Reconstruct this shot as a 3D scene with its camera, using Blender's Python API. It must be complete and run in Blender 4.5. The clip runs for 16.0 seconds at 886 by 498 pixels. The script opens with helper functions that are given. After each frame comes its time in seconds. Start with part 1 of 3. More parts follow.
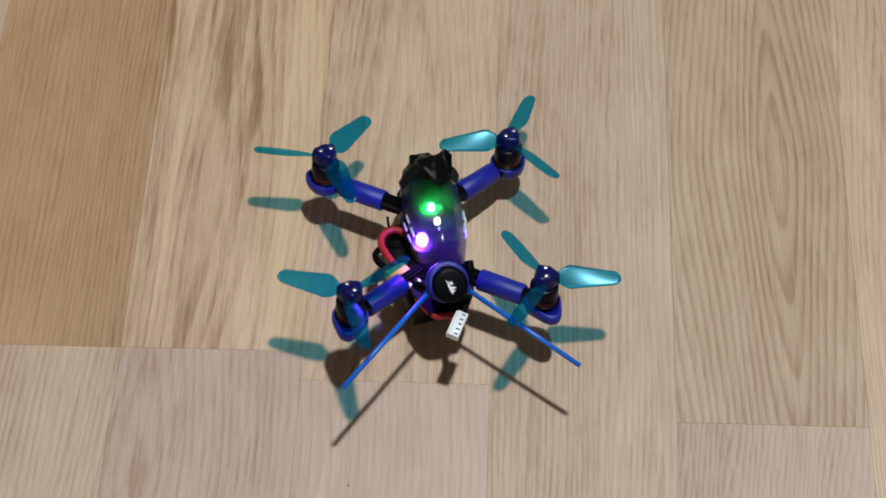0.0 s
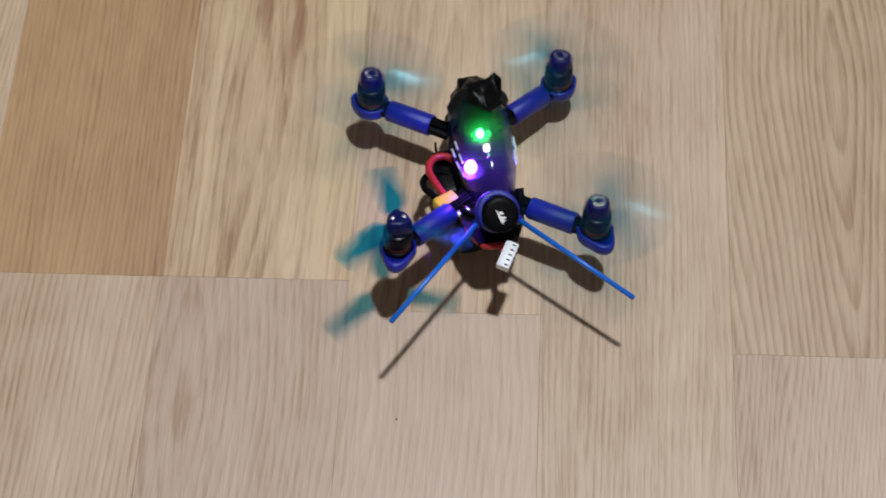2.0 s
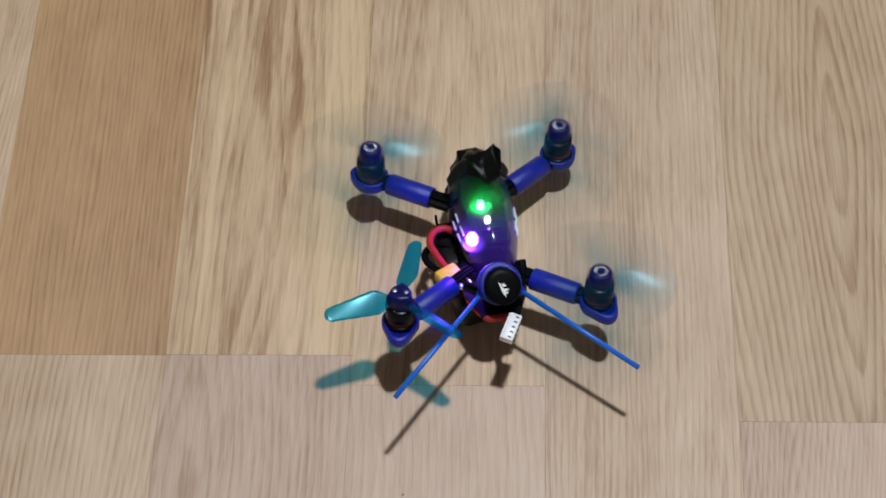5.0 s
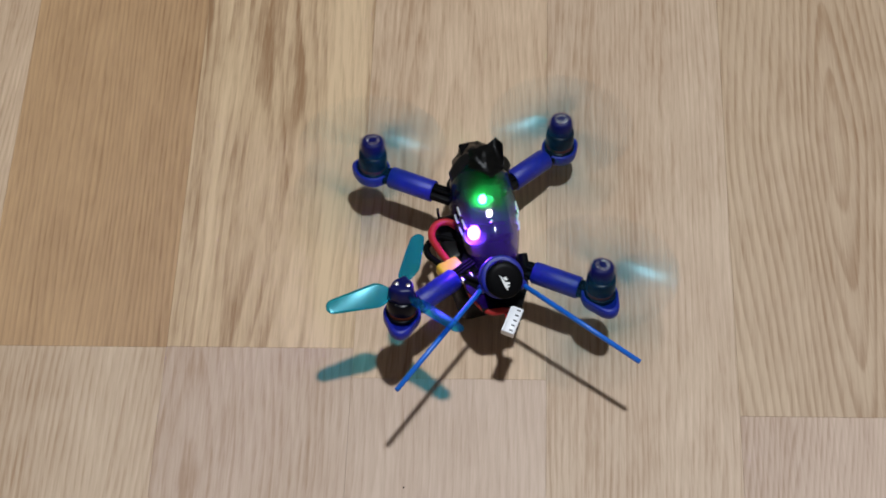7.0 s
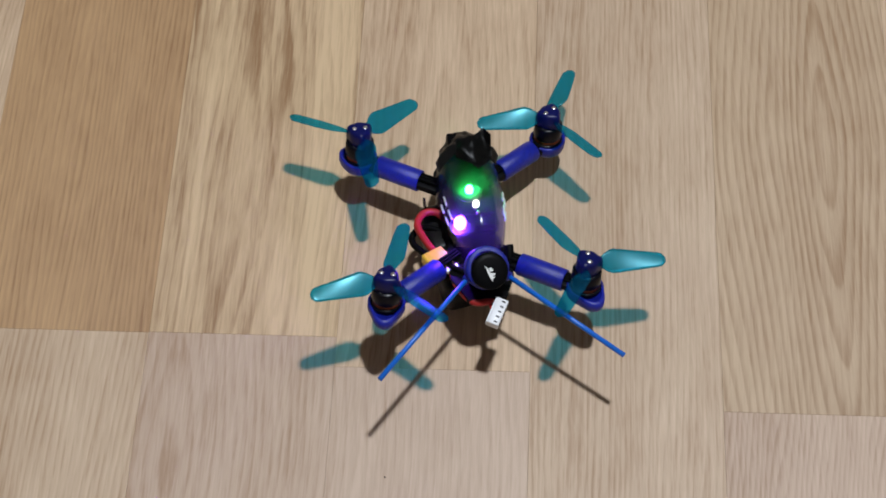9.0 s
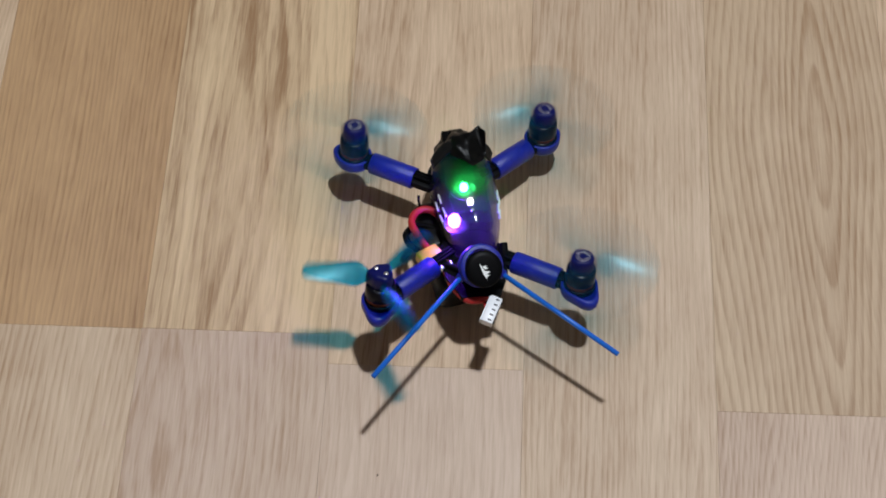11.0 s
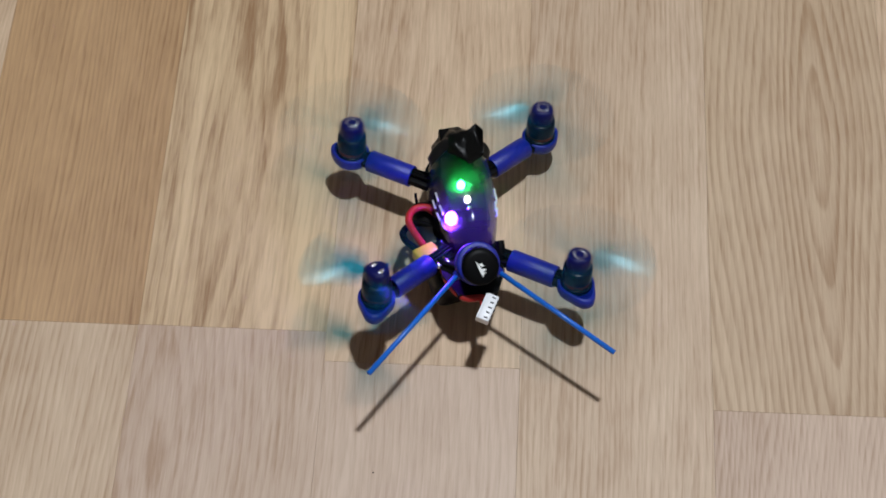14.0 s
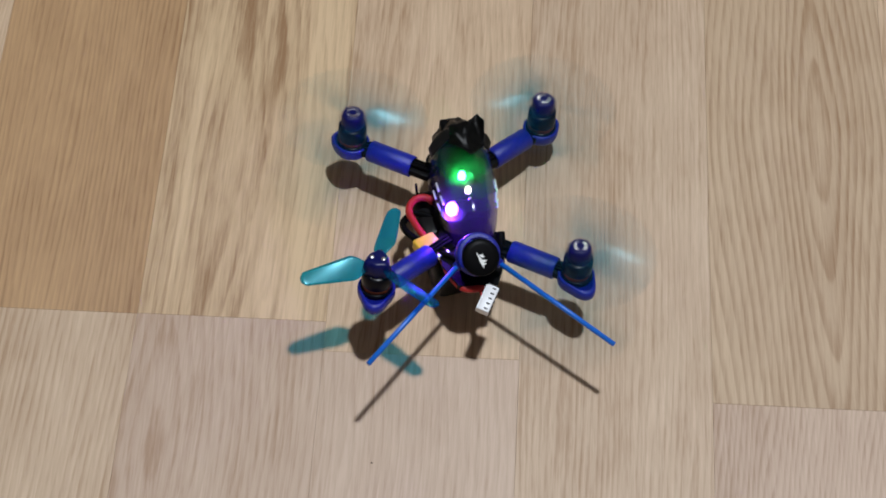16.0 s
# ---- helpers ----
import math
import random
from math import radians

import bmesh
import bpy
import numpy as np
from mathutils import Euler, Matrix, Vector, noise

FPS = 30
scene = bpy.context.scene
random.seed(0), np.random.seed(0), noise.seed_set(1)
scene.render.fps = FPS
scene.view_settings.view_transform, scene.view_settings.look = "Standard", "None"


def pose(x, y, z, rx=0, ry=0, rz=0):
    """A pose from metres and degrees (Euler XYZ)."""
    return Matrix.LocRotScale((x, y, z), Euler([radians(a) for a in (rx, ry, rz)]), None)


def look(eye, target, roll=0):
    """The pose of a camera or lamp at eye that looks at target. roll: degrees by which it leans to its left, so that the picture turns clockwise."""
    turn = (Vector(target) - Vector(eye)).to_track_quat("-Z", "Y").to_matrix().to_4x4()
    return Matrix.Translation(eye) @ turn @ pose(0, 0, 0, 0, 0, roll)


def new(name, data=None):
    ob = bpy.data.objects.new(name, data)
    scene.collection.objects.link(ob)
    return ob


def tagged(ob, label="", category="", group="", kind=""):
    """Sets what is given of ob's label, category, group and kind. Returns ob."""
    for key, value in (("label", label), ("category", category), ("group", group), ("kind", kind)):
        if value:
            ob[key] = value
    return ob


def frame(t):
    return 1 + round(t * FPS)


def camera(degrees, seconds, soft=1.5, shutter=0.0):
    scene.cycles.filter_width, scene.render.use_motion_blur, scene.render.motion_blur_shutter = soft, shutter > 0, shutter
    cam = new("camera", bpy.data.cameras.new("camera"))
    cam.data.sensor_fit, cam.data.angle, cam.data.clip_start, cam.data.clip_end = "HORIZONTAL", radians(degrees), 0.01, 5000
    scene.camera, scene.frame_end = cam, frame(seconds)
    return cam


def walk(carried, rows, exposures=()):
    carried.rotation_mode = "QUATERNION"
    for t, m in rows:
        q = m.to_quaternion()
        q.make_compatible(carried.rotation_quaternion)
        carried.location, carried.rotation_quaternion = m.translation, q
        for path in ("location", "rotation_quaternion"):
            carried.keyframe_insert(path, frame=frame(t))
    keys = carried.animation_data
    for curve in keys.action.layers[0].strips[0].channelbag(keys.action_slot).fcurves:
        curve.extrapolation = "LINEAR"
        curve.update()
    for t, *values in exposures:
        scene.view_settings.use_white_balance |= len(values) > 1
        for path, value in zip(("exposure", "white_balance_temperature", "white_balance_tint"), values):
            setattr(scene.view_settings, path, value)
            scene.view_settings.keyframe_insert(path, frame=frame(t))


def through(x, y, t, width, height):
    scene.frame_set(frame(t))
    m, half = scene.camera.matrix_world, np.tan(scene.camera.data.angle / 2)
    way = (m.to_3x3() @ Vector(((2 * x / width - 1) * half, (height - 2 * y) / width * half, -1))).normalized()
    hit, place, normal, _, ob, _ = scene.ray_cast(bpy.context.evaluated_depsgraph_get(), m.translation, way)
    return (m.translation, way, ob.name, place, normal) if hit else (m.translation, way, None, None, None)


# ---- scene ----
cam = camera(24.0, 16.0, soft=1.8, shutter=1.75)
PATH = [
    (0, (0.003, -0.483, 0.754), (-0.052, 0.701, -0.856), -0.7),
    (0.5, (0.002, -0.483, 0.754), (-0.052, 0.701, -0.857), -0.5),
    (0.8, (0.0026, -0.4824, 0.7528), (-0.0554, 0.7001, -0.8588), -0.62),
    (1, (0.003, -0.482, 0.752), (-0.059, 0.694, -0.864), -0.7),
    (1.2, (0.0018, -0.4756, 0.7524), (-0.0647, 0.6822, -0.8766), -1.18),
    (1.3, (0.0012, -0.4724, 0.7526), (-0.0726, 0.6764, -0.8827), -1.42),
    (1.5, (0.0, -0.466, 0.753), (-0.086, 0.663, -0.896), -1.9),
    (1.7, (-0.0016, -0.4612, 0.7506), (-0.0923, 0.6494, -0.9102), -2.06),
    (2, (-0.004, -0.454, 0.747), (-0.09, 0.635, -0.928), -2.3),
    (2.2, (-0.0032, -0.4528, 0.7494), (-0.0889, 0.635, -0.9268), -2.66),
    (2.5, (-0.002, -0.451, 0.753), (-0.091, 0.636, -0.924), -3.2),
    (2.7, (-0.0044, -0.4494, 0.753), (-0.0896, 0.6547, -0.9126), -3.12),
    (3, (-0.008, -0.447, 0.753), (-0.088, 0.682, -0.896), -3.0),
    (3.2, (-0.0068, -0.4478, 0.7526), (-0.0903, 0.6903, -0.8898), -3.08),
    (3.5, (-0.005, -0.449, 0.752), (-0.09, 0.698, -0.884), -3.2),
    (4, (-0.006, -0.45, 0.749), (-0.09, 0.699, -0.886), -3.2),
    (4.5, (-0.005, -0.448, 0.748), (-0.092, 0.692, -0.893), -3.4),
    (7, (-0.007, -0.449, 0.748), (-0.091, 0.684, -0.898), -3.0),
    (7.5, (-0.008, -0.451, 0.744), (-0.087, 0.685, -0.9), -2.6),
    (8, (-0.007, -0.447, 0.745), (-0.08, 0.679, -0.906), -2.3),
    (8.5, (-0.008, -0.447, 0.743), (-0.078, 0.68, -0.908), -1.8),
    (9, (-0.008, -0.449, 0.744), (-0.076, 0.681, -0.905), -1.3),
    (11.5, (-0.009, -0.448, 0.742), (-0.07, 0.68, -0.909), -0.6),
    (12, (-0.007, -0.45, 0.741), (-0.071, 0.681, -0.907), -0.6),
    (12.5, (-0.008, -0.45, 0.741), (-0.071, 0.683, -0.906), -0.5),
    (13, (-0.008, -0.45, 0.74), (-0.07, 0.682, -0.907), -0.5),
    (13.5, (-0.007, -0.451, 0.74), (-0.071, 0.681, -0.907), -0.5),
    (14, (-0.006, -0.451, 0.74), (-0.07, 0.683, -0.906), -0.5),
    (14.5, (-0.007, -0.45, 0.74), (-0.069, 0.68, -0.908), -0.3),
    (15, (-0.008, -0.452, 0.739), (-0.069, 0.68, -0.909), -0.1),
    (15.5, (-0.008, -0.451, 0.738), (-0.068, 0.678, -0.912), 0.0),
    (16, (-0.009, -0.451, 0.738), (-0.066, 0.678, -0.912), 0.2),
]
walk(cam, [(t, look(eye, target, roll)) for t, eye, target, roll in PATH])

# ---------- world and light ----------
world = bpy.data.worlds.new("world")
scene.world = world
world.use_nodes = True
world.node_tree.nodes["Background"].inputs[0].default_value = (0.9, 0.93, 1.0, 1)
world.node_tree.nodes["Background"].inputs[1].default_value = 0.02
scene.view_settings.exposure = 0.0

LAMP = Vector((0.27, -0.02, 2.4))
bulb = bpy.data.lights.new("room_lamp", "SPOT")
bulb.spot_size, bulb.spot_blend = radians(140), 0.6
bulb.energy, bulb.shadow_soft_size, bulb.color = 193, 0.06, (0.923, 0.995, 1.08)
new("room_lamp", bulb).location = LAMP

MM = 0.001


# ---------- materials ----------
def nodes_of(name):
    m = bpy.data.materials.new(name)
    m.use_nodes = True
    return m, m.node_tree.nodes, m.node_tree.links, m.node_tree.nodes["Principled BSDF"]


def plain(name, color, rough=0.5, metal=0.0, grain=0.12, scale=900.0, bump=0.15, spec=0.5):
    """A surface with fine mottling and relief."""
    m, n, l, b = nodes_of(name)
    tc = n.new("ShaderNodeTexCoord")
    fine = n.new("ShaderNodeTexNoise")
    fine.inputs["Scale"].default_value, fine.inputs["Detail"].default_value = scale, 4
    broad = n.new("ShaderNodeTexNoise")
    broad.inputs["Scale"].default_value = scale / 7
    l.new(tc.outputs["Object"], fine.inputs["Vector"])
    l.new(tc.outputs["Object"], broad.inputs["Vector"])
    add = n.new("ShaderNodeMath")
    add.operation = "ADD"
    l.new(fine.outputs[0], add.inputs[0])
    l.new(broad.outputs[0], add.inputs[1])
    ramp = n.new("ShaderNodeMapRange")
    ramp.inputs[1].default_value, ramp.inputs[2].default_value = 0.6, 1.4
    ramp.inputs[3].default_value, ramp.inputs[4].default_value = 1 - grain, 1 + grain
    l.new(add.outputs[0], ramp.inputs[0])
    mul = n.new("ShaderNodeVectorMath")
    mul.operation = "SCALE"
    mul.inputs[0].default_value = color
    l.new(ramp.outputs[0], mul.inputs["Scale"])
    l.new(mul.outputs[0], b.inputs["Base Color"])
    b.inputs["Roughness"].default_value, b.inputs["Metallic"].default_value = rough, metal
    b.inputs["Specular IOR Level"].default_value = spec
    bp = n.new("ShaderNodeBump")
    bp.inputs["Strength"].default_value, bp.inputs["Distance"].default_value = bump, 0.0003
    l.new(fine.outputs[0], bp.inputs["Height"])
    l.new(bp.outputs[0], b.inputs["Normal"])
    return m


def printed(name, color):
    """Layered 3D-printed plastic."""
    m, n, l, b = nodes_of(name)
    tc = n.new("ShaderNodeTexCoord")
    wave = n.new("ShaderNodeTexWave")
    wave.wave_type, wave.bands_direction = "BANDS", "Z"
    wave.inputs["Scale"].default_value, wave.inputs["Distortion"].default_value = 420, 1.0
    l.new(tc.outputs["Object"], wave.inputs["Vector"])
    noise_ = n.new("ShaderNodeTexNoise")
    noise_.inputs["Scale"].default_value, noise_.inputs["Detail"].default_value = 600, 5
    l.new(tc.outputs["Object"], noise_.inputs["Vector"])
    mix = n.new("ShaderNodeMix")
    mix.data_type = "RGBA"
    mix.inputs[6].default_value = (*[c * 0.5 for c in color], 1)
    mix.inputs[7].default_value = (*[min(1, c * 1.5) for c in color], 1)
    l.new(noise_.outputs[0], mix.inputs[0])
    l.new(mix.outputs[2], b.inputs["Base Color"])
    b.inputs["Roughness"].default_value = 0.42
    bp = n.new("ShaderNodeBump")
    bp.inputs["Strength"].default_value, bp.inputs["Distance"].default_value = 0.14, 0.0003
    fuzz = n.new("ShaderNodeTexNoise")
    fuzz.inputs["Scale"].default_value, fuzz.inputs["Detail"].default_value = 1900, 3
    l.new(tc.outputs["Object"], fuzz.inputs["Vector"])
    both = n.new("ShaderNodeMath")
    both.operation = "MULTIPLY_ADD"
    both.inputs[1].default_value = 6.0
    l.new(fuzz.outputs[0], both.inputs[0])
    l.new(wave.outputs[1], both.inputs[2])
    l.new(both.outputs[0], bp.inputs["Height"])
    l.new(bp.outputs[0], b.inputs["Normal"])
    return m


def clear_plastic(name, color, through, clear, seep, frosted, rough, gloss=0.9, coat=0.8):
    """Tinted plastic: partly see-through, partly letting light seep, with a glossy skin."""
    m, n, l, b = nodes_of(name)
    b.inputs["Base Color"].default_value = (*color, 1)
    b.inputs["Roughness"].default_value = rough
    b.inputs["Specular IOR Level"].default_value = gloss
    b.inputs["Coat Weight"].default_value, b.inputs["Coat Roughness"].default_value = coat, rough * 0.8
    tr = n.new("ShaderNodeBsdfTransparent")
    tr.inputs[0].default_value = (*through, 1)
    tl = n.new("ShaderNodeBsdfTranslucent")
    tl.inputs[0].default_value = (*seep, 1)
    a, c = n.new("ShaderNodeMixShader"), n.new("ShaderNodeMixShader")
    noise_ = n.new("ShaderNodeTexNoise")
    noise_.inputs["Scale"].default_value = 160
    mr = n.new("ShaderNodeMapRange")
    mr.inputs[3].default_value, mr.inputs[4].default_value = clear - 0.06, clear + 0.06
    l.new(noise_.outputs[0], mr.inputs[0])
    a.inputs[0].default_value = frosted
    l.new(b.outputs[0], a.inputs[1])
    l.new(tl.outputs[0], a.inputs[2])
    l.new(mr.outputs[0], c.inputs[0])
    l.new(a.outputs[0], c.inputs[1])
    l.new(tr.outputs[0], c.inputs[2])
    l.new(c.outputs[0], n["Material Output"].inputs[0])
    return m


def blade_plastic(name, color, through, clear, seep, rough, gloss):
    """Thin dyed plastic: mostly see-through, a little body colour, and a satin skin that catches the lamp."""
    m, n, l, b = nodes_of(name)
    b.inputs["Base Color"].default_value = (*color, 1)
    b.inputs["Roughness"].default_value = 0.4
    tr, tl, skin = n.new("ShaderNodeBsdfTransparent"), n.new("ShaderNodeBsdfTranslucent"), n.new("ShaderNodeBsdfGlossy")
    tr.inputs[0].default_value, tl.inputs[0].default_value = (*through, 1), (*seep, 1)
    skin.inputs[0].default_value, skin.inputs["Roughness"].default_value = (0.45, 0.95, 1, 1), rough
    tc, cloud = n.new("ShaderNodeTexCoord"), n.new("ShaderNodeTexNoise")
    cloud.inputs["Scale"].default_value, cloud.inputs["Detail"].default_value = 130, 3
    l.new(tc.outputs["Object"], cloud.inputs["Vector"])
    thick = n.new("ShaderNodeMapRange")
    thick.inputs[3].default_value, thick.inputs[4].default_value = clear - 0.09, clear + 0.09
    l.new(cloud.outputs[0], thick.inputs[0])
    inner, body, top = n.new("ShaderNodeMixShader"), n.new("ShaderNodeMixShader"), n.new("ShaderNodeMixShader")
    inner.inputs[0].default_value, top.inputs[0].default_value = 0.35, gloss
    for shader, first, second in ((inner, b, tl), (body, inner, tr), (top, body, skin)):
        l.new(first.outputs[0], shader.inputs[1])
        l.new(second.outputs[0], shader.inputs[2])
    l.new(thick.outputs[0], body.inputs[0])
    l.new(top.outputs[0], n["Material Output"].inputs[0])
    return m


def glow(name, color, strength):
    m, n, l, b = nodes_of(name)
    b.inputs["Base Color"].default_value = (0.8, 0.8, 0.8, 1)
    b.inputs["Emission Color"].default_value = (*color, 1)
    b.inputs["Emission Strength"].default_value = strength
    return m


def oak(name, dark, light, centre, width, slant, rings, seed, figure=0.5, sway=0.03, ripple=0.003, lean=0.0, middle=0.0, eye=None, flecks=0.0, margin=None):
    """Laminate oak: growth rings cut along the trunk (arches), fine pores and slow drifts of tone."""
    m, n, l, b = nodes_of(name)
    tc = n.new("ShaderNodeTexCoord")
    sep = n.new("ShaderNodeSeparateXYZ")
    l.new(tc.outputs["Object"], sep.inputs[0])

    def math(op, a, c=None):
        k = n.new("ShaderNodeMath")
        k.operation = op
        for i, v in enumerate((a, c)):
            if v is None:
                continue
            if isinstance(v, (int, float)):
                k.inputs[i].default_value = v
            else:
                l.new(v, k.inputs[i])
        return k.outputs[0]

    def grain(sx, sy, scale, detail, off, rough=0.55, space=None):
        mp = n.new("ShaderNodeMapping")
        mp.inputs["Scale"].default_value = (sx, sy, 1)
        mp.inputs["Location"].default_value = (off, off * 1.7, off * 0.3)
        l.new(space or tc.outputs["Object"], mp.inputs[0])
        t = n.new("ShaderNodeTexNoise")
        t.inputs["Scale"].default_value, t.inputs["Detail"].default_value = scale, detail
        t.inputs["Roughness"].default_value = rough
        l.new(mp.outputs[0], t.inputs["Vector"])
        return t.outputs[0]

    def centred(v, gain):
        return math("MULTIPLY", math("SUBTRACT", v, 0.5), gain)

    wob = grain(1, 0.10, 38, 1, seed)
    wob2 = grain(1, 0.12, 170, 2, seed + 3)
    x = math("ADD", math("SUBTRACT", sep.outputs[0], centre), centred(wob, sway))
    x = math("ADD", x, centred(wob2, ripple))
    r = math("SQRT", math("ADD", math("MULTIPLY", x, x), width * width))
    along = sep.outputs[1]
    if eye is not None:
        away = math("SUBTRACT", along, eye)
        along = math("SQRT", math("ADD", math("MULTIPLY", away, away), 0.0003))
    ring = math("ADD", r, math("MULTIPLY", along, slant))
    band = math("FRACT", math("MULTIPLY", ring, rings))
    rise = n.new("ShaderNodeMapRange")
    rise.interpolation_type = "SMOOTHSTEP"
    rise.inputs[1].default_value, rise.inputs[2].default_value = 0.25, 0.85
    l.new(band, rise.inputs[0])
    fall = n.new("ShaderNodeMapRange")
    fall.interpolation_type = "SMOOTHSTEP"
    fall.inputs[1].default_value, fall.inputs[2].default_value = 0.88, 1.0
    fall.inputs[3].default_value, fall.inputs[4].default_value = 1.0, 0.0
    l.new(band, fall.inputs[0])
    line = math("MULTIPLY", rise.outputs[0], fall.outputs[0])
    warp = n.new("ShaderNodeCombineXYZ")
    l.new(math("ADD", sep.outputs[0], math("ADD", centred(wob, 0.007), centred(wob2, 0.0013))), warp.inputs[0])
    l.new(sep.outputs[1], warp.inputs[1])
    x_floor = math("ADD", sep.outputs[0], centred(wob, 0.007))
    pores = grain(1, 0.045, 1600, 2, seed + 7, 0.6, warp.outputs[0])
    streak = grain(1, 0.030, 700, 3, seed + 11, 0.65, warp.outputs[0])
    broken = grain(1, 0.10, 120, 2, seed + 23)
    tone = grain(1, 0.08, 24, 2, seed + 17)
    line = math("MULTIPLY", line, math("ADD", 0.45, math("MULTIPLY", broken, 1.1)))
    val = math("ADD", math("MULTIPLY", line, figure), centred(streak, 1.25))
    val = math("ADD", val, centred(pores, 0.95))
    val = math("ADD", val, centred(tone, 0.9))
    val = math("ADD", val, math("MULTIPLY", math("SUBTRACT", sep.outputs[0], middle), lean / 0.04))
    blot = grain(1, 0.35, 70, 3, seed + 31)
    val = math("ADD", val, centred(blot, 0.75))
    if margin is not None:
        # a paler edge of sapwood from one place across the strip to another
        sap = n.new("ShaderNodeMapRange")
        sap.inputs[1].default_value, sap.inputs[2].default_value, sap.inputs[4].default_value = margin
        l.new(x_floor, sap.inputs[0])
        val = math("ADD", val, sap.outputs[0])
    if flecks:
        # long dark tongues of late wood with torn edges
        lens = n.new("ShaderNodeMapRange")
        lens.interpolation_type = "SMOOTHSTEP"
        lens.inputs[1].default_value, lens.inputs[2].default_value = 0.54, 0.62
        l.new(grain(1, 0.055, 95, 4, seed + 41, 0.5, warp.outputs[0]), lens.inputs[0])
        pale = n.new("ShaderNodeMapRange")
        pale.interpolation_type = "SMOOTHSTEP"
        pale.inputs[1].default_value, pale.inputs[2].default_value = 0.56, 0.66
        l.new(grain(1, 0.04, 110, 3, seed + 53, 0.5, warp.outputs[0]), pale.inputs[0])
        val = math("ADD", val, math("MULTIPLY", math("SUBTRACT", lens.outputs[0], pale.outputs[0]), flecks))
    mr = n.new("ShaderNodeMapRange")
    mr.inputs[1].default_value, mr.inputs[2].default_value = -0.42, 0.62 + figure * 0.5
    l.new(val, mr.inputs[0])
    cr = n.new("ShaderNodeValToRGB")
    cr.color_ramp.elements[0].color, cr.color_ramp.elements[1].color = (*light, 1), (*dark, 1)
    mid = cr.color_ramp.elements.new(0.5)
    mid.color = (*[0.62 * a + 0.38 * c for a, c in zip(light, dark)], 1)
    cr.color_ramp.elements[0].color = (*[1.06 * c for c in light], 1)
    cr.color_ramp.elements[2].color = (*[k * c for k, c in zip((0.92, 0.88, 0.80), dark)], 1)
    l.new(mr.outputs[0], cr.inputs[0])
    l.new(cr.outputs[0], b.inputs["Base Color"])
    rr = n.new("ShaderNodeMapRange")
    rr.inputs[3].default_value, rr.inputs[4].default_value = 0.44, 0.56
    l.new(streak, rr.inputs[0])
    l.new(rr.outputs[0], b.inputs["Roughness"])
    b.inputs["Specular IOR Level"].default_value = 1.0
    bp = n.new("ShaderNodeBump")
    bp.inputs["Strength"].default_value, bp.inputs["Distance"].default_value = 0.12, 0.0002
    l.new(pores, bp.inputs["Height"])
    l.new(bp.outputs[0], b.inputs["Normal"])
    return m


PALE, PALE_D = (0.607, 0.440, 0.290), (0.338, 0.196, 0.100)
BROWN, BROWN_D = (0.485, 0.296, 0.142), (0.29, 0.152, 0.064)
SAND = (0.575, 0.428, 0.298)
ROSE, ROSE_D = (0.530, 0.386, 0.284), (0.335, 0.200, 0.120)
wood_brown = oak("oak_brown", BROWN_D, BROWN, -0.36, 0.03, 0.010, 400, 1.3, 0.36, 0.012, 0.0016, 0.10, -0.20)
wood_brown_even = oak("oak_brown_even", BROWN_D, BROWN, -0.36, 0.03, 0.010, 400, 1.3, 0.36, 0.012, 0.0016)
wood_flame = oak("oak_flame", (0.30, 0.166, 0.074), (0.605, 0.430, 0.252), -0.131, 0.004, 0.045, 215, 4.1, 0.34, 0.030, 0.0035, -0.06, -0.121, 0.105, 0.42, (-0.105, -0.100, -0.30))
wood_pale = oak("oak_pale", PALE_D, PALE, -0.045, 0.03, 0.03, 400, 6.7, 0.26, 0.02, 0.002)
wood_straight = oak("oak_straight", (0.345, 0.205, 0.108), SAND, 0.16, 0.05, 0.012, 380, 9.2, 0.24, 0.016, 0.002, -0.18, 0.045)
wood_arch = oak("oak_arch", (0.31, 0.178, 0.086), (0.520, 0.377, 0.243), 0.130, 0.006, 0.085, 300, 12.9, 0.52, 0.010, 0.0014, 0.0, 0.0, 0.128)
wood_rose = oak("oak_rose", (0.36, 0.22, 0.132), (0.530, 0.393, 0.292), -0.146, 0.005, 0.10, 260, 15.1, 0.26, 0.012, 0.0016, -0.08, -0.11, -0.047)
wood_rose_light = oak("oak_rose_light", (0.36, 0.218, 0.118), (0.565, 0.420, 0.285), 0.2, 0.05, 0.05, 300, 25.1, 0.34, 0.012, 0.002)
wood_rose_slant = oak("oak_rose_slant", ROSE_D, ROSE, 0.3, 0.05, 0.14, 420, 31.7, 0.36, 0.014, 0.002)
wood_plain = oak("oak_plain", PALE_D, PALE, 0.4, 0.2, 0.02, 400, 18.4, 0.3)

blue_print = printed("blue_printed_plastic", (0.006, 0.013, 0.265))
blue_tube = plain("blue_plastic_tube", (0.006, 0.13, 0.60), 0.35, grain=0.1)
carbon = plain("black_carbon", (0.003, 0.003, 0.0035), 0.5, grain=0.4, scale=500, spec=0.1)
black_plastic = plain("black_plastic", (0.003, 0.003, 0.0035), 0.4, spec=0.06)
black_tape = plain("black_tape", (0.006, 0.006, 0.006), 0.36, scale=500, bump=0.4, spec=0.22)
motor_black = plain("motor_black", (0.003, 0.003, 0.006), 0.3, 0.0, spec=0.15)
copper = plain("copper_winding", (0.30, 0.09, 0.04), 0.4, 0.8)
steel = plain("steel", (0.97, 0.97, 0.97), 0.24, 1.0, grain=0.05, bump=0.03)
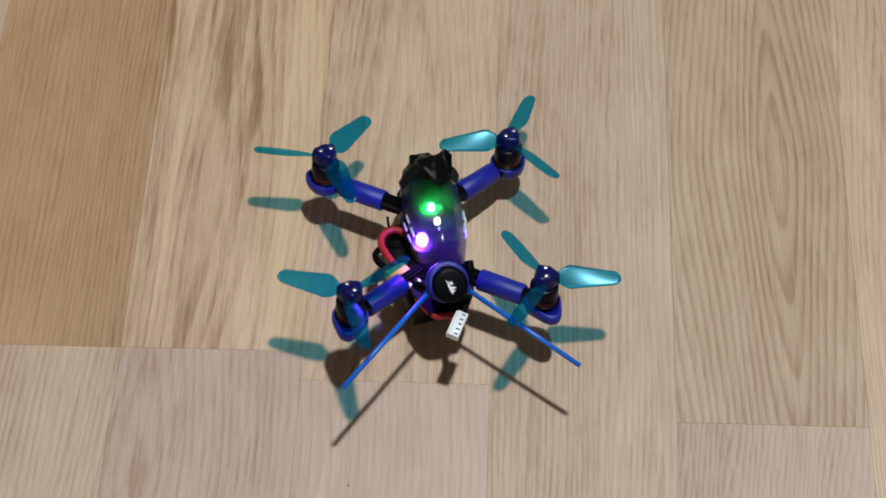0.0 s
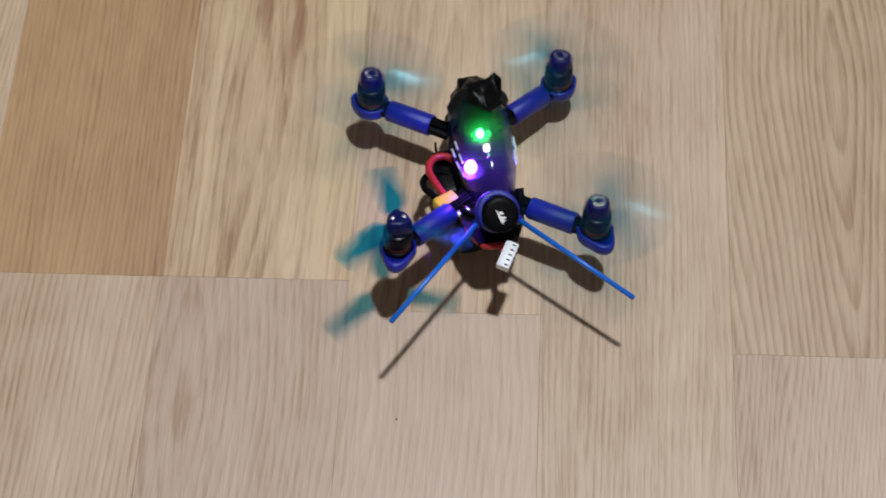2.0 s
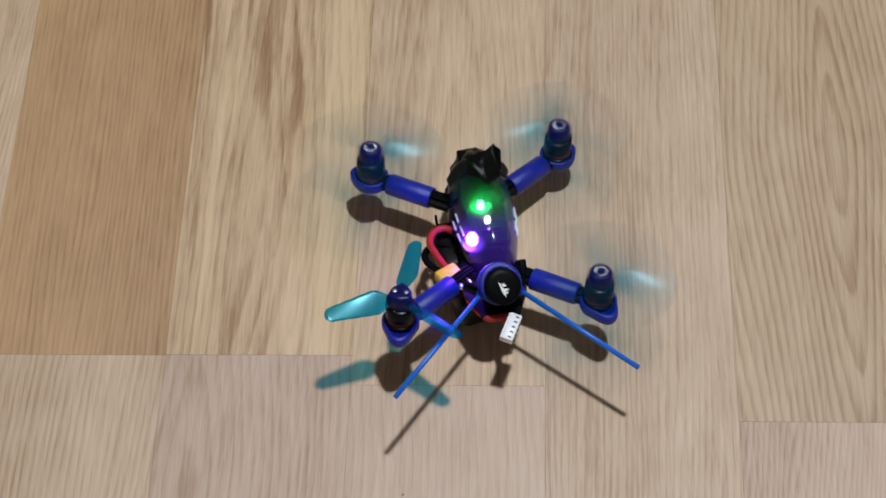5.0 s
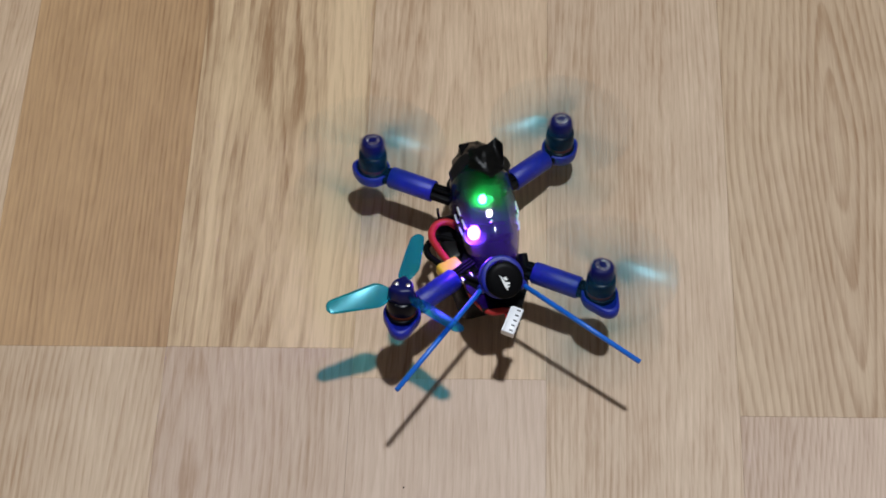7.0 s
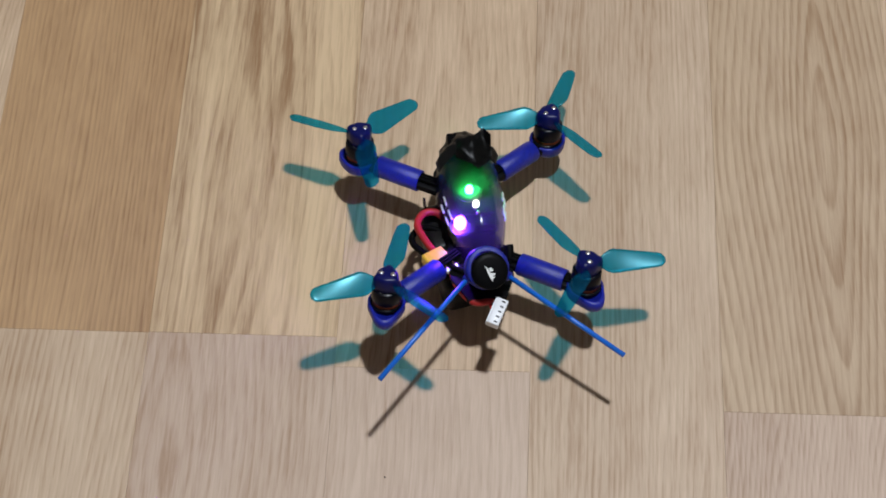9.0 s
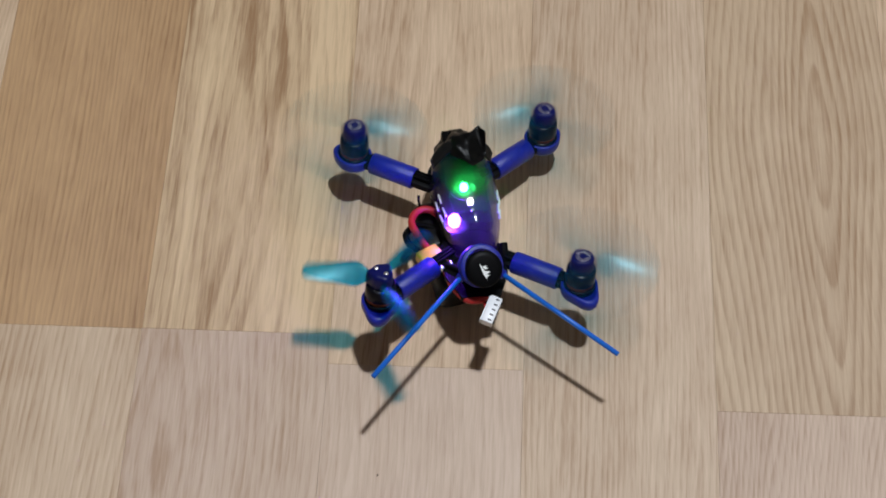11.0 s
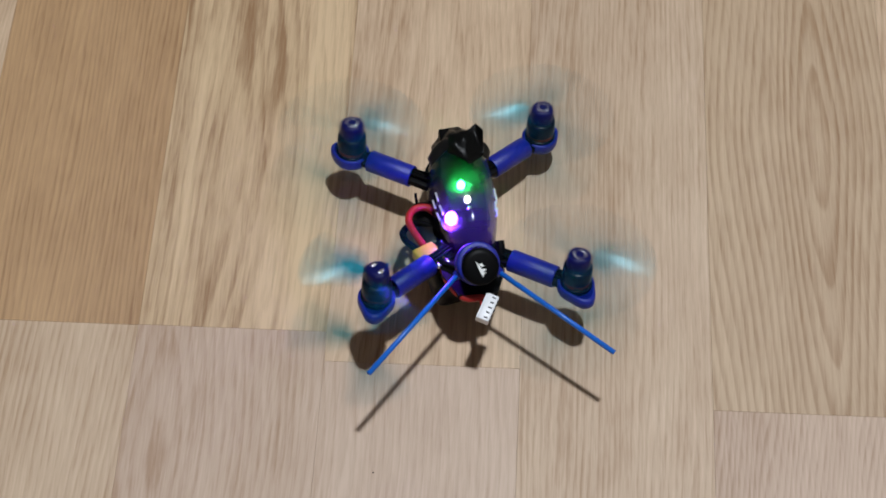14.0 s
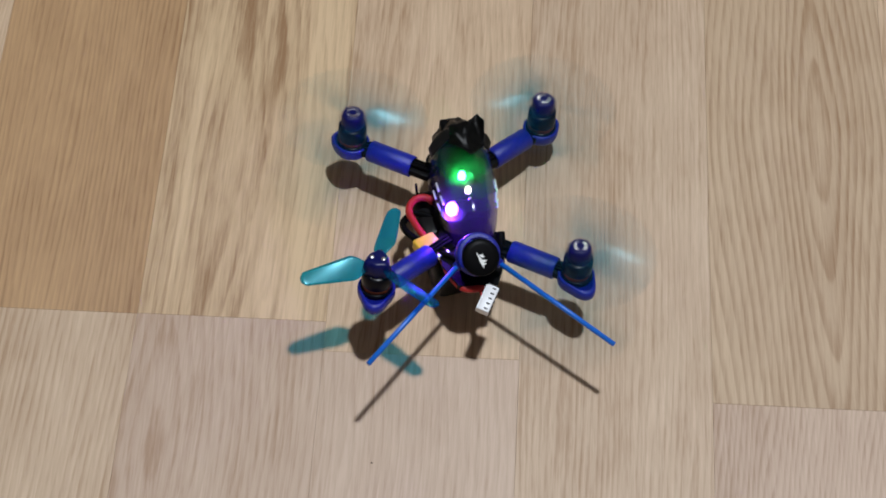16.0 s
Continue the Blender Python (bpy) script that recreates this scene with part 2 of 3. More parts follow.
red_rubber = plain("red_silicone", (0.38, 0.014, 0.013), 0.5)
black_rubber = plain("black_silicone", (0.003, 0.003, 0.0032), 0.55, spec=0.05)
wrap = plain("battery_wrap", (0.005, 0.005, 0.006), 0.4, scale=200, spec=0.22)
yellow = plain("yellow_nylon", (0.80, 0.50, 0.045), 0.4)
white_nylon = plain("white_nylon", (0.78, 0.79, 0.82), 0.4, grain=0.05)
slot_dark = plain("slot_dark", (0.03, 0.03, 0.035), 0.6)
grey_lip = plain("pale_grey_plastic", (0.58, 0.58, 0.60), 0.4)
# for the added discs that reflect the LEDs' halo
halo_disc_grey = plain("led_halo_reflector", (0.15, 0.15, 0.16), 0.6, grain=0.5, scale=260)
white_mark = plain("white_mark", (0.82, 0.83, 0.82), 0.5, grain=0.05)
board_green = plain("circuit_board", (0.012, 0.03, 0.02), 0.4, scale=300, grain=0.5)
chip = plain("chip_epoxy", (0.015, 0.015, 0.016), 0.4)
paint = plain("wall_paint", (0.43, 0.415, 0.39), 0.8, scale=60)
ceiling_paint = plain("ceiling_paint", (0.52, 0.52, 0.51), 0.85, scale=60)
hub_blue = plain("navy_hub_plastic", (0.003, 0.005, 0.075), 0.35, spec=0.22, grain=0.06, bump=0.03)
teal = blade_plastic("teal_blade_plastic", (0.001, 0.30, 0.62), (0.15, 0.65, 0.79), 0.905, (0.002, 0.42, 0.66), 0.26, 0.032)
smoke = clear_plastic("smoked_shell", (0.006, 0.006, 0.007), (0.78, 0.78, 0.82), 0.50, (0.6, 0.6, 0.63), 0.026, 0.12, 0.4, 0.0)
led_green = glow("green_led", (0.02, 1.0, 0.12), 380)
led_violet = glow("violet_led", (0.14, 0.022, 1.0), 340)
led_white = glow("warm_led", (1.0, 0.82, 0.66), 22)


# ---------- building helpers ----------
def part(name, bm, material, parent, label="", smooth=True):
    me = bpy.data.meshes.new(name)
    bm.to_mesh(me)
    bm.free()
    for p in me.polygons:
        p.use_smooth = smooth
    me.materials.append(material)
    ob = new(name, me)
    ob.parent = parent
    if label:
        tagged(ob, label)
    return ob


def repeat(name, ob, parent, m):
    """The same mesh again, as a part of its own."""
    o = new(name, ob.data)
    o.parent = parent
    o.matrix_basis = m
    return o


def box(sx, sy, sz, at=(0, 0, 0), bevel=0.0, turn=None, segments=2):
    bm = bmesh.new()
    bmesh.ops.create_cube(bm, size=1)
    bmesh.ops.scale(bm, vec=(sx, sy, sz), verts=bm.verts)
    if bevel:
        bmesh.ops.bevel(bm, geom=bm.edges[:], offset=bevel, segments=segments, affect="EDGES", profile=0.5)
    if turn is not None:
        bmesh.ops.transform(bm, matrix=turn.to_4x4(), verts=bm.verts)
    bmesh.ops.translate(bm, vec=at, verts=bm.verts)
    return bm


def lathe(profile, n=32, m=None):
    """A closed solid of revolution about z from (radius, height) pairs."""
    bm = bmesh.new()
    rings = []
    for r, h in profile:
        if r < 1e-7:
            rings.append([bm.verts.new((0, 0, h))])
        else:
            rings.append([bm.verts.new((r * math.cos(2 * math.pi * i / n), r * math.sin(2 * math.pi * i / n), h)) for i in range(n)])
    for a, b in zip(rings, rings[1:]):
        for i in range(n):
            j = (i + 1) % n
            q = [a[i % len(a)], a[j % len(a)], b[j % len(b)], b[i % len(b)]]
            q = [v for k, v in enumerate(q) if v not in q[:k]]
            if len(q) > 2:
                bm.faces.new(q)
    bmesh.ops.recalc_face_normals(bm, faces=bm.faces)
    if m is not None:
        bmesh.ops.transform(bm, matrix=m, verts=bm.verts)
    return bm


def tube(points, radius, n=12, steps=8, close=True):
    """A round tube along a smooth curve through the points."""
    pts = [Vector(p) for p in points]
    line = []
    for i in range(len(pts) - 1):
        p0, p1, p2, p3 = pts[max(i - 1, 0)], pts[i], pts[i + 1], pts[min(i + 2, len(pts) - 1)]
        k = steps if len(pts) > 2 else 1
        for s in range(k):
            t = s / k
            line.append(0.5 * (2 * p1 + (p2 - p0) * t + (2 * p0 - 5 * p1 + 4 * p2 - p3) * t * t + (3 * p1 - p0 - 3 * p2 + p3) * t ** 3))
    line.append(pts[-1])
    bm = bmesh.new()
    rings, side = [], None
    for i, p in enumerate(line):
        d = (line[min(i + 1, len(line) - 1)] - line[max(i - 1, 0)]).normalized()
        side = d.orthogonal().normalized() if side is None else (side - d * side.dot(d)).normalized()
        up = d.cross(side)
        rings.append([bm.verts.new(p + radius * (side * math.cos(a) + up * math.sin(a))) for a in [2 * math.pi * k / n for k in range(n)]])
    for a, b in zip(rings, rings[1:]):
        for k in range(n):
            bm.faces.new((a[k], a[(k + 1) % n], b[(k + 1) % n], b[k]))
    if close:
        bm.faces.new(rings[0][::-1])
        bm.faces.new(rings[-1])
    bmesh.ops.recalc_face_normals(bm, faces=bm.faces)
    return bm


# ---------- room ----------
def room():
    half, high, thick = 2.1, 2.5, 0.12
    walls = (("wall_north", 0, half + thick / 2, 2 * half, thick), ("wall_south", 0, -half - thick / 2, 2 * half, thick),
             ("wall_east", half + thick / 2, 0, thick, 2 * half), ("wall_west", -half - thick / 2, 0, thick, 2 * half))
    for name, x, y, sx, sy in walls:
        tagged(part(name, box(sx, sy, high, (x, y, high / 2)), paint, None, smooth=False), "plain beige painted wall", "wall", kind="structure")
    tagged(part("ceiling", box(2 * half, 2 * half, 0.1, (0, 0, high + 0.05)), ceiling_paint, None, smooth=False), "plain white ceiling", "ceiling", kind="structure")
    return half


# ---------- drone ----------
POSE = Matrix.Translation((-0.0257, 0.057, 0.043)) @ pose(0, 0, 0, 0, 0, 11.5) @ pose(0, 0, 0, -8.2) @ pose(0, 0, 0, 0, 4.3) @ Matrix.Translation((0, 0, -0.043))
MOTORS = {"front_left": (-41.3, 44.5, 1), "front_right": (41.4, 46, -1), "rear_right": (40.6, -41, 1), "rear_left": (-41.3, -40, -1)}


def at(u, w, h):
    """A place on the drone: millimetres to its right, ahead of its middle, and above the propellers' plane."""
    return Vector((u * MM, w * MM, (h + 43) * MM))


def blade(turn):
    """A twisted, tapered propeller blade along +x with its leading edge on the side to which it turns."""
    bm = bmesh.new()
    rows, cols, grid = 18, 8, []
    for i in range(rows + 1):
        s = i / rows
        r = 4.6 + 27.2 * s
        chord = 3.6 + 6.6 * math.sin(min(1, s * 4.2) * math.pi / 2) - 4.6 * max(0, s - 0.22) / 0.78
        if s > 0.91:
            chord *= math.sqrt(max(0.16, 1 - ((s - 0.91) / 0.098) ** 2))
        pitch = radians(42 - 24 * s ** 0.7)
        row = []
        for j in range(cols + 1):
            c = (j / cols - 0.45) * chord
            camber = 0.2 * (1 - (2 * j / cols - 1) ** 2)
            row.append(bm.verts.new((r * MM, turn * (c * math.cos(pitch) - camber * math.sin(pitch)) * MM, (c * math.sin(pitch) + camber * math.cos(pitch) - 0.6) * MM)))
        grid.append(row)
    for i in range(rows):
        for j in range(cols):
            bm.faces.new((grid[i][j], grid[i + 1][j], grid[i + 1][j + 1], grid[i][j + 1]))
    bmesh.ops.recalc_face_normals(bm, faces=bm.faces)
    bmesh.ops.solidify(bm, geom=bm.faces[:], thickness=0.7 * MM)
    return bm


def propeller(drone, place, turn):
    bm = lathe([(0, 3.0 * MM), (3.3 * MM, 3.0 * MM), (4.2 * MM, 2.7 * MM), (4.8 * MM, 2.0 * MM), (5.1 * MM, 1.0 * MM), (5.25 * MM, -1.0 * MM), (5.35 * MM, -3.6 * MM), (5.0 * MM, -4.3 * MM), (0, -4.3 * MM)], 32)
    for v in bm.verts:
        reach = max(0.0, math.cos(3 * math.atan2(v.co.y, v.co.x))) ** 2 if v.co.xy.length > 1e-5 else 0.0
        if v.co.xy.length > 3.0 * MM:
            v.co.xy *= 0.92 + 0.25 * reach
    hub = part("propeller", bm,
               hub_blue, drone, "three-bladed teal propeller with a dark blue hub")
    first = part("blade", blade(turn), teal, hub, "translucent teal blade")
    for k in (1, 2):
        repeat("blade", first, hub, pose(0, 0, 0, 0, 0, 120 * k))
    head = [(0, 0.60 * MM), (0.3 * MM, 0.57 * MM), (0.6 * MM, 0.49 * MM), (0.85 * MM, 0.36 * MM), (1.0 * MM, 0.22 * MM), (1.05 * MM, 0), (1.05 * MM, -1 * MM), (0, -1 * MM)]
    screw = part("screw", lathe(head, 18, pose(-2.05 * MM, 1.18 * MM, 2.8 * MM)), steel, hub, "round steel screw head")
    repeat("screw", screw, hub, pose(0, 0, 0, 0, 0, 180))
    hub.matrix_basis = Matrix.Translation(place)
    return hub


def motor(drone, u, w):
    bell = part("motor", lathe([(0, -4.3 * MM), (5.6 * MM, -4.35 * MM), (6.0 * MM, -4.8 * MM), (6.2 * MM, -10.5 * MM), (6.0 * MM, -11 * MM), (0, -11 * MM)], 36), motor_black, drone, "small black brushless motor")
    part("winding", lathe([(0, -11.1 * MM), (5.6 * MM, -11.1 * MM), (5.8 * MM, -13 * MM), (0, -13 * MM)], 24), copper, bell, "copper stator winding")
    part("motor_base", lathe([(0, -13 * MM), (6.3 * MM, -13 * MM), (6.6 * MM, -13.6 * MM), (6.6 * MM, -15 * MM), (0, -15 * MM)], 28), motor_black, bell)
    for k in range(6):
        a = math.pi / 3 * k
        part("spoke", box(1.1 * MM, 5.2 * MM, 0.5 * MM, (0, 3 * MM, -4.2 * MM), 0.2 * MM, None, 1), motor_black, bell).matrix_basis = pose(0, 0, 0, 0, 0, 60 * k + 20)
    bell.matrix_basis = Matrix.Translation(at(u, w, 0))
    return bell


def motor_cup(drone, u, w, out, fin=2.6):
    """A printed cup round the motor's foot with a skid that points outwards."""
    bm = bmesh.new()
    n, levels = 40, ((0.78, -19.0), (0.95, -18.4), (1.0, -17.0), (1.0, -14.2), (0.96, -13.6), (0.86, -13.6), (0.84, -15.2))
    rings = []
    for k, h in levels:
        ring = []
        for i in range(n):
            a = 2 * math.pi * i / n
            lobe = max(0.0, math.cos(a)) ** 7
            r = (7.7 + fin * lobe * (1 if h < -14 else 0.75)) * k
            ring.append(bm.verts.new((r * math.cos(a) * MM, r * math.sin(a) * MM, h * MM)))
        rings.append(ring)
    for a, b in zip(rings, rings[1:]):
        for i in range(n):
            bm.faces.new((a[i], a[(i + 1) % n], b[(i + 1) % n], b[i]))
    bm.faces.new(rings[0][::-1])
    bm.faces.new(rings[-1])
    bmesh.ops.recalc_face_normals(bm, faces=bm.faces)
    ob = part("motor_guard", bm, blue_print, drone, "blue printed motor guard")
    ob.matrix_basis = Matrix.Translation(at(u, w, 0)) @ pose(0, 0, 0, 0, 0, out)
    return ob


def arm(drone, u, w):
    """A carbon arm with a blue printed sleeve round it."""
    su, sw = (1 if u > 0 else -1), (1 if w > 2 else -1)
    tip, root = at(u, w, -15.5), at(u - su * 33, w - sw * 22.5, -15.5)
    way = (root - tip).normalized()
    turn = Matrix((way, Vector((0, 0, 1)).cross(way), (0, 0, 1))).transposed()
    bar = part("arm", box((root - tip).length, 8.0 * MM, 3 * MM, (tip + root) / 2, 0.5 * MM, turn), carbon, drone, "black carbon-fibre arm")
    m = Matrix.Translation(tip + way * 8.8 * MM) @ way.to_track_quat("Z", "Y").to_matrix().to_4x4()
    rim = 4.7 * MM
    part("sleeve", lathe([(3.4 * MM, 0.4 * MM), (rim - 0.3 * MM, 0), (rim, 0.4 * MM), (rim, 20.1 * MM), (rim - 0.3 * MM, 20.5 * MM), (3.4 * MM, 20.1 * MM), (3.4 * MM, 0.4 * MM)], 28, m), blue_print, bar, "blue printed arm sleeve")
    for k in range(3):
        off = (k - 1) * 1.5 * MM
        a, b = tip + way * 5 * MM, root
        lift = Vector((0, 0, 2.1 * MM))
        side = Vector((0, 0, 1)).cross(way) * off
        part("motor_wire", tube([a + lift + side, a + way * 3.5 * MM + lift + side, b - way * 8 * MM + lift * 1.4 + side, b + lift * 1.5 + side], 0.7 * MM, 8, 5), black_rubber, bar)
    return bar


CAN = dict(u=1.3, w=8.0, length=36.5, half=15.4, high=24.5, base=-14.5)


def canopy_point(s, a):
    """s from -1 (tail) to 1 (nose); a from 0 (right rim) over the top to pi (left rim)."""
    fat = (1 - abs(s) ** 2.3) ** 0.55 if abs(s) < 1 else 0.0
    wide = CAN["half"] * fat * (0.90 + 0.12 * s - 0.26 * max(0.0, s) ** 2)
    tall = CAN["high"] * (1 - abs(s) ** 2.6) ** 0.5 * (0.93 + 0.05 * s) if abs(s) < 1 else 0.0
    crease = 0.45 * math.exp(-((a - 1.0) / 0.09) ** 2) * max(0.0, 1 - (s / 0.85) ** 4)
    return at(CAN["u"] + wide * math.cos(a), CAN["w"] + CAN["length"] * s, CAN["base"] + tall * math.sin(a) ** 0.85 + crease)


def canopy(drone):
    bm = bmesh.new()
    ns, na = 60, 88
    grid = [[bm.verts.new(canopy_point(-0.985 + 1.97 * i / ns, 1e-4 + (math.pi - 2e-4) * j / na)) for j in range(na + 1)] for i in range(ns + 1)]
    for i in range(ns):
        for j in range(na):
            vent = (i in (18, 19, 20, 21, 24, 25, 26, 27) and (8 <= j <= 11 or 76 <= j <= 79)) or (i in (32, 33) and 71 <= j <= 74)
            if not vent:
                bm.faces.new((grid[i][j], grid[i + 1][j], grid[i + 1][j + 1], grid[i][j + 1]))
    bmesh.ops.recalc_face_normals(bm, faces=bm.faces)
    bmesh.ops.solidify(bm, geom=bm.faces[:], thickness=0.6 * MM)
    shell = part("canopy", bm, smoke, drone, "smoked see-through canopy with side vents")
    for s in (-0.34, -0.14):
        for a, lean in ((0.27, -35), (0.45, -35), (math.pi - 0.25, 35), (math.pi - 0.46, 35)):
            p, q = canopy_point(s - 0.07, a), canopy_point(s + 0.07, a)
            turn = (q - p).to_track_quat("Y", "Z").to_matrix() @ pose(0, 0, 0, 0, lean, 0).to_3x3()
            part("vent_lip", box(1.1 * MM, (q - p).length, 0.9 * MM, (p + q) / 2, 0.3 * MM, turn, 1), grey_lip, shell, "pale grey vent lip")
    for s, a in ((0.62, 2.75), (0.62, 0.35), (-0.56, 1.69)):
        p = canopy_point(s, a)
        part("canopy_screw", lathe([(0, 0.6 * MM), (0.6 * MM, 0.45 * MM), (0.85 * MM, -0.4 * MM), (0, -0.4 * MM)], 12, Matrix.Translation(p)), steel, shell, "small steel screw")
    return shell


def tape(drone):
    """Crumpled black tape over the nose of the canopy."""
    bm = bmesh.new()
    n, grid = 26, []
    for i in range(n + 1):
        row = []
        for j in range(n + 1):
            s, q = i / n, j / n
            a = 0.55 + 2.1 * q
            p = canopy_point(0.30 + 0.68 * s, a) if s < 0.9 else canopy_point(0.30 + 0.68 * 0.9, a) + Vector((0, (s - 0.9) * 12 * MM, -(s - 0.9) * 36 * MM))
            wrinkle = noise.noise(Vector((s * 5, q * 6, 1.7))) * 1.6 + noise.noise(Vector((s * 13, q * 11, 4.0))) * 0.6
            lift = 1.2 + wrinkle + 4.5 * max(0, 0.35 - q) * s + 2.0 * math.exp(-((s - 0.15) / 0.1) ** 2)
            out = (p - at(CAN["u"], CAN["w"] + 10, CAN["base"] - 4)).normalized()
            row.append(bm.verts.new(p + out * lift * MM))
        grid.append(row)
    for i in range(n):
        for j in range(n):
            bm.faces.new((grid[i][j], grid[i + 1][j], grid[i + 1][j + 1], grid[i][j + 1]))
    bmesh.ops.recalc_face_normals(bm, faces=bm.faces)
    bmesh.ops.solidify(bm, geom=bm.faces[:], thickness=0.35 * MM)
    part("tape", bm, black_tape, drone, "crumpled black tape over the nose")
    flap = bmesh.new()
    rows, cols, g2 = 14, 20, []
    for i in range(rows + 1):
        row = []
        for j in range(cols + 1):
            s, q = i / rows, j / cols
            bend = 1.1 * math.sin(q * 5 + s * 2) + 0.8 * noise.noise(Vector((s * 4, q * 4, 9)))
            ragged = 0.35 * noise.noise(Vector((q * 14, 3, s)))
            far_edge = 17.0 + 8.5 * q - 42.0 * max(0.0, q - 0.85)
            near_edge = 15.4 - 10.0 * min(1.0, 2 * q) + 9.0 * max(0.0, 2 * q - 1)
            row.append(flap.verts.new(at(-5.0 + 15.0 * q, near_edge + (far_edge - near_edge) * s + ragged, 9.8 + bend + 7.2 * s - 2.0 * (1 - s) * abs(2 * q - 1) + 1.6 * math.exp(-(s / 0.12) ** 2))))
        g2.append(row)
    for i in range(rows):
        for j in range(cols):
            flap.faces.new((g2[i][j], g2[i + 1][j], g2[i + 1][j + 1], g2[i][j + 1]))
    bmesh.ops.solidify(flap, geom=flap.faces[:], thickness=0.3 * MM)
    part("tape_flap", flap, black_tape, drone, "loose ragged flap of black tape")
    part("camera_body", box(9 * MM, 8 * MM, 10 * MM, at(-1.0, 33.0, -1.8), 0.8 * MM), black_plastic, drone, "black camera housing under the tape")


def electronics(drone):
    for h in (-12, -8.5):
        b = part("circuit_board", box(20 * MM, 20 * MM, 1.2 * MM, at(0.5, 2, h), 0.2 * MM), board_green, drone, "dark circuit board")
        for du, dw, s in ((-4, 3, 5), (5, -3, 4), (3, 5, 3), (-5, -5, 3.5)):
            part("chip", box(s * MM, s * MM, 1 * MM, at(0.5 + du, 2 + dw, h + 1.1), 0.15 * MM), chip, b)
        for du in (-8, 8):
            for dw in (-8, 8):
                part("standoff", lathe([(0, -2.5 * MM), (1.3 * MM, -2.5 * MM), (1.3 * MM, 3 * MM), (0, 3 * MM)], 10, Matrix.Translation(at(0.5 + du, 2 + dw, h - 3))), black_plastic, b)
    part("transmitter_board", box(15 * MM, 22 * MM, 1.2 * MM, at(1.5, 8, -6.2), 0.2 * MM), chip, drone, "dark radio board under the canopy")
    for name, mat, colour, power, (u, w, h), size, glow_at in (
            ("green_led", led_green, (0.03, 1.0, 0.2), 0.011, (-1.4, 1.4, 4.6), 1.7, (3.6, 3.6, 3.6)),
            ("violet_led", led_violet, (0.17, 0.03, 1.0), 0.11, (-6.5, -8.8, -4.0), 2.6, (-7.6, -12.6, -5.0)),
            ("warm_led", led_white, (1.0, 0.82, 0.66), 0.0008, (0.3, -5.6, 3.0), 1.45, (0.3, -5.2, 4.7))):
        part(name, lathe([(0, size * MM), (size * 0.7 * MM, size * 0.75 * MM), (size * MM, 0), (size * 0.9 * MM, -size * MM), (0, -size * MM)], 16, Matrix.Translation(at(u, w, h))), mat, drone, name.replace("_led", "") + " light-emitting diode, lit")
        if name != "warm_led":
            # added reflector, no real board: its lit face makes the LED's halo
            part("led_reflector", lathe([(0, 0.5 * MM), (3.5 * MM, 0.45 * MM), (5.2 * MM, 0.1 * MM), (5.6 * MM, -0.4 * MM), (0, -0.6 * MM)], 24, Matrix.Translation(at(u + (1.0 if w < 0 else 0.0), w, h - size - 0.3))), halo_disc_grey, drone, "added grey disc that catches the diode's halo")
        part("led_stalk", lathe([(0, -3.2 * MM), (1.0 * MM, -3.2 * MM), (1.0 * MM, -0.8 * size * MM), (0, -0.8 * size * MM)], 8, Matrix.Translation(at(u, w, h))), chip, drone)
        lamp = bpy.data.lights.new(name + "_light", "POINT")
        lamp.energy, lamp.color, lamp.shadow_soft_size = power, colour, 1.8 * MM
        lo = new(name + "_light", lamp)
        lo.parent = drone
        lo.location = at(*glow_at)


def cable_ties(drone):
    part("cable_tie", tube([at(12.0, -25, -16), at(12.6, -22, -12.5), at(12.6, -18.5, -10)], 1.9 * MM, 8, 4), black_plastic, drone, "black cable tie end")
    part("cable_tie", tube([at(-14.5, 9, -18), at(-17.5, 11, -15), at(-18, 13.5, -11)], 0.6 * MM, 4, 4), black_plastic, drone, "black cable tie end")


def frame_plates(drone):
    bm = bmesh.new()
    outline = [(-6, 40), (7, 40), (11, 32), (12, 20), (9, 8), (9, -4), (13, -16), (13, -30), (8, -42), (-8, -42), (-13, -30), (-13, -16), (-9, -4), (-9, 8), (-12, 20), (-11, 32)]
    top = [bm.verts.new(at(u, w, -15.2)) for u, w in outline]
    low = [bm.verts.new(at(u, w, -17.6)) for u, w in outline]
    bm.faces.new(top)
    bm.faces.new(low[::-1])
    for i in range(len(outline)):
        j = (i + 1) % len(outline)
        bm.faces.new((top[i], low[i], low[j], top[j]))
    bmesh.ops.recalc_face_normals(bm, faces=bm.faces)
    part("frame_plate", bm, carbon, drone, "black carbon-fibre frame plate", smooth=False)


AXIS = pose(0, 0, 0, 42)


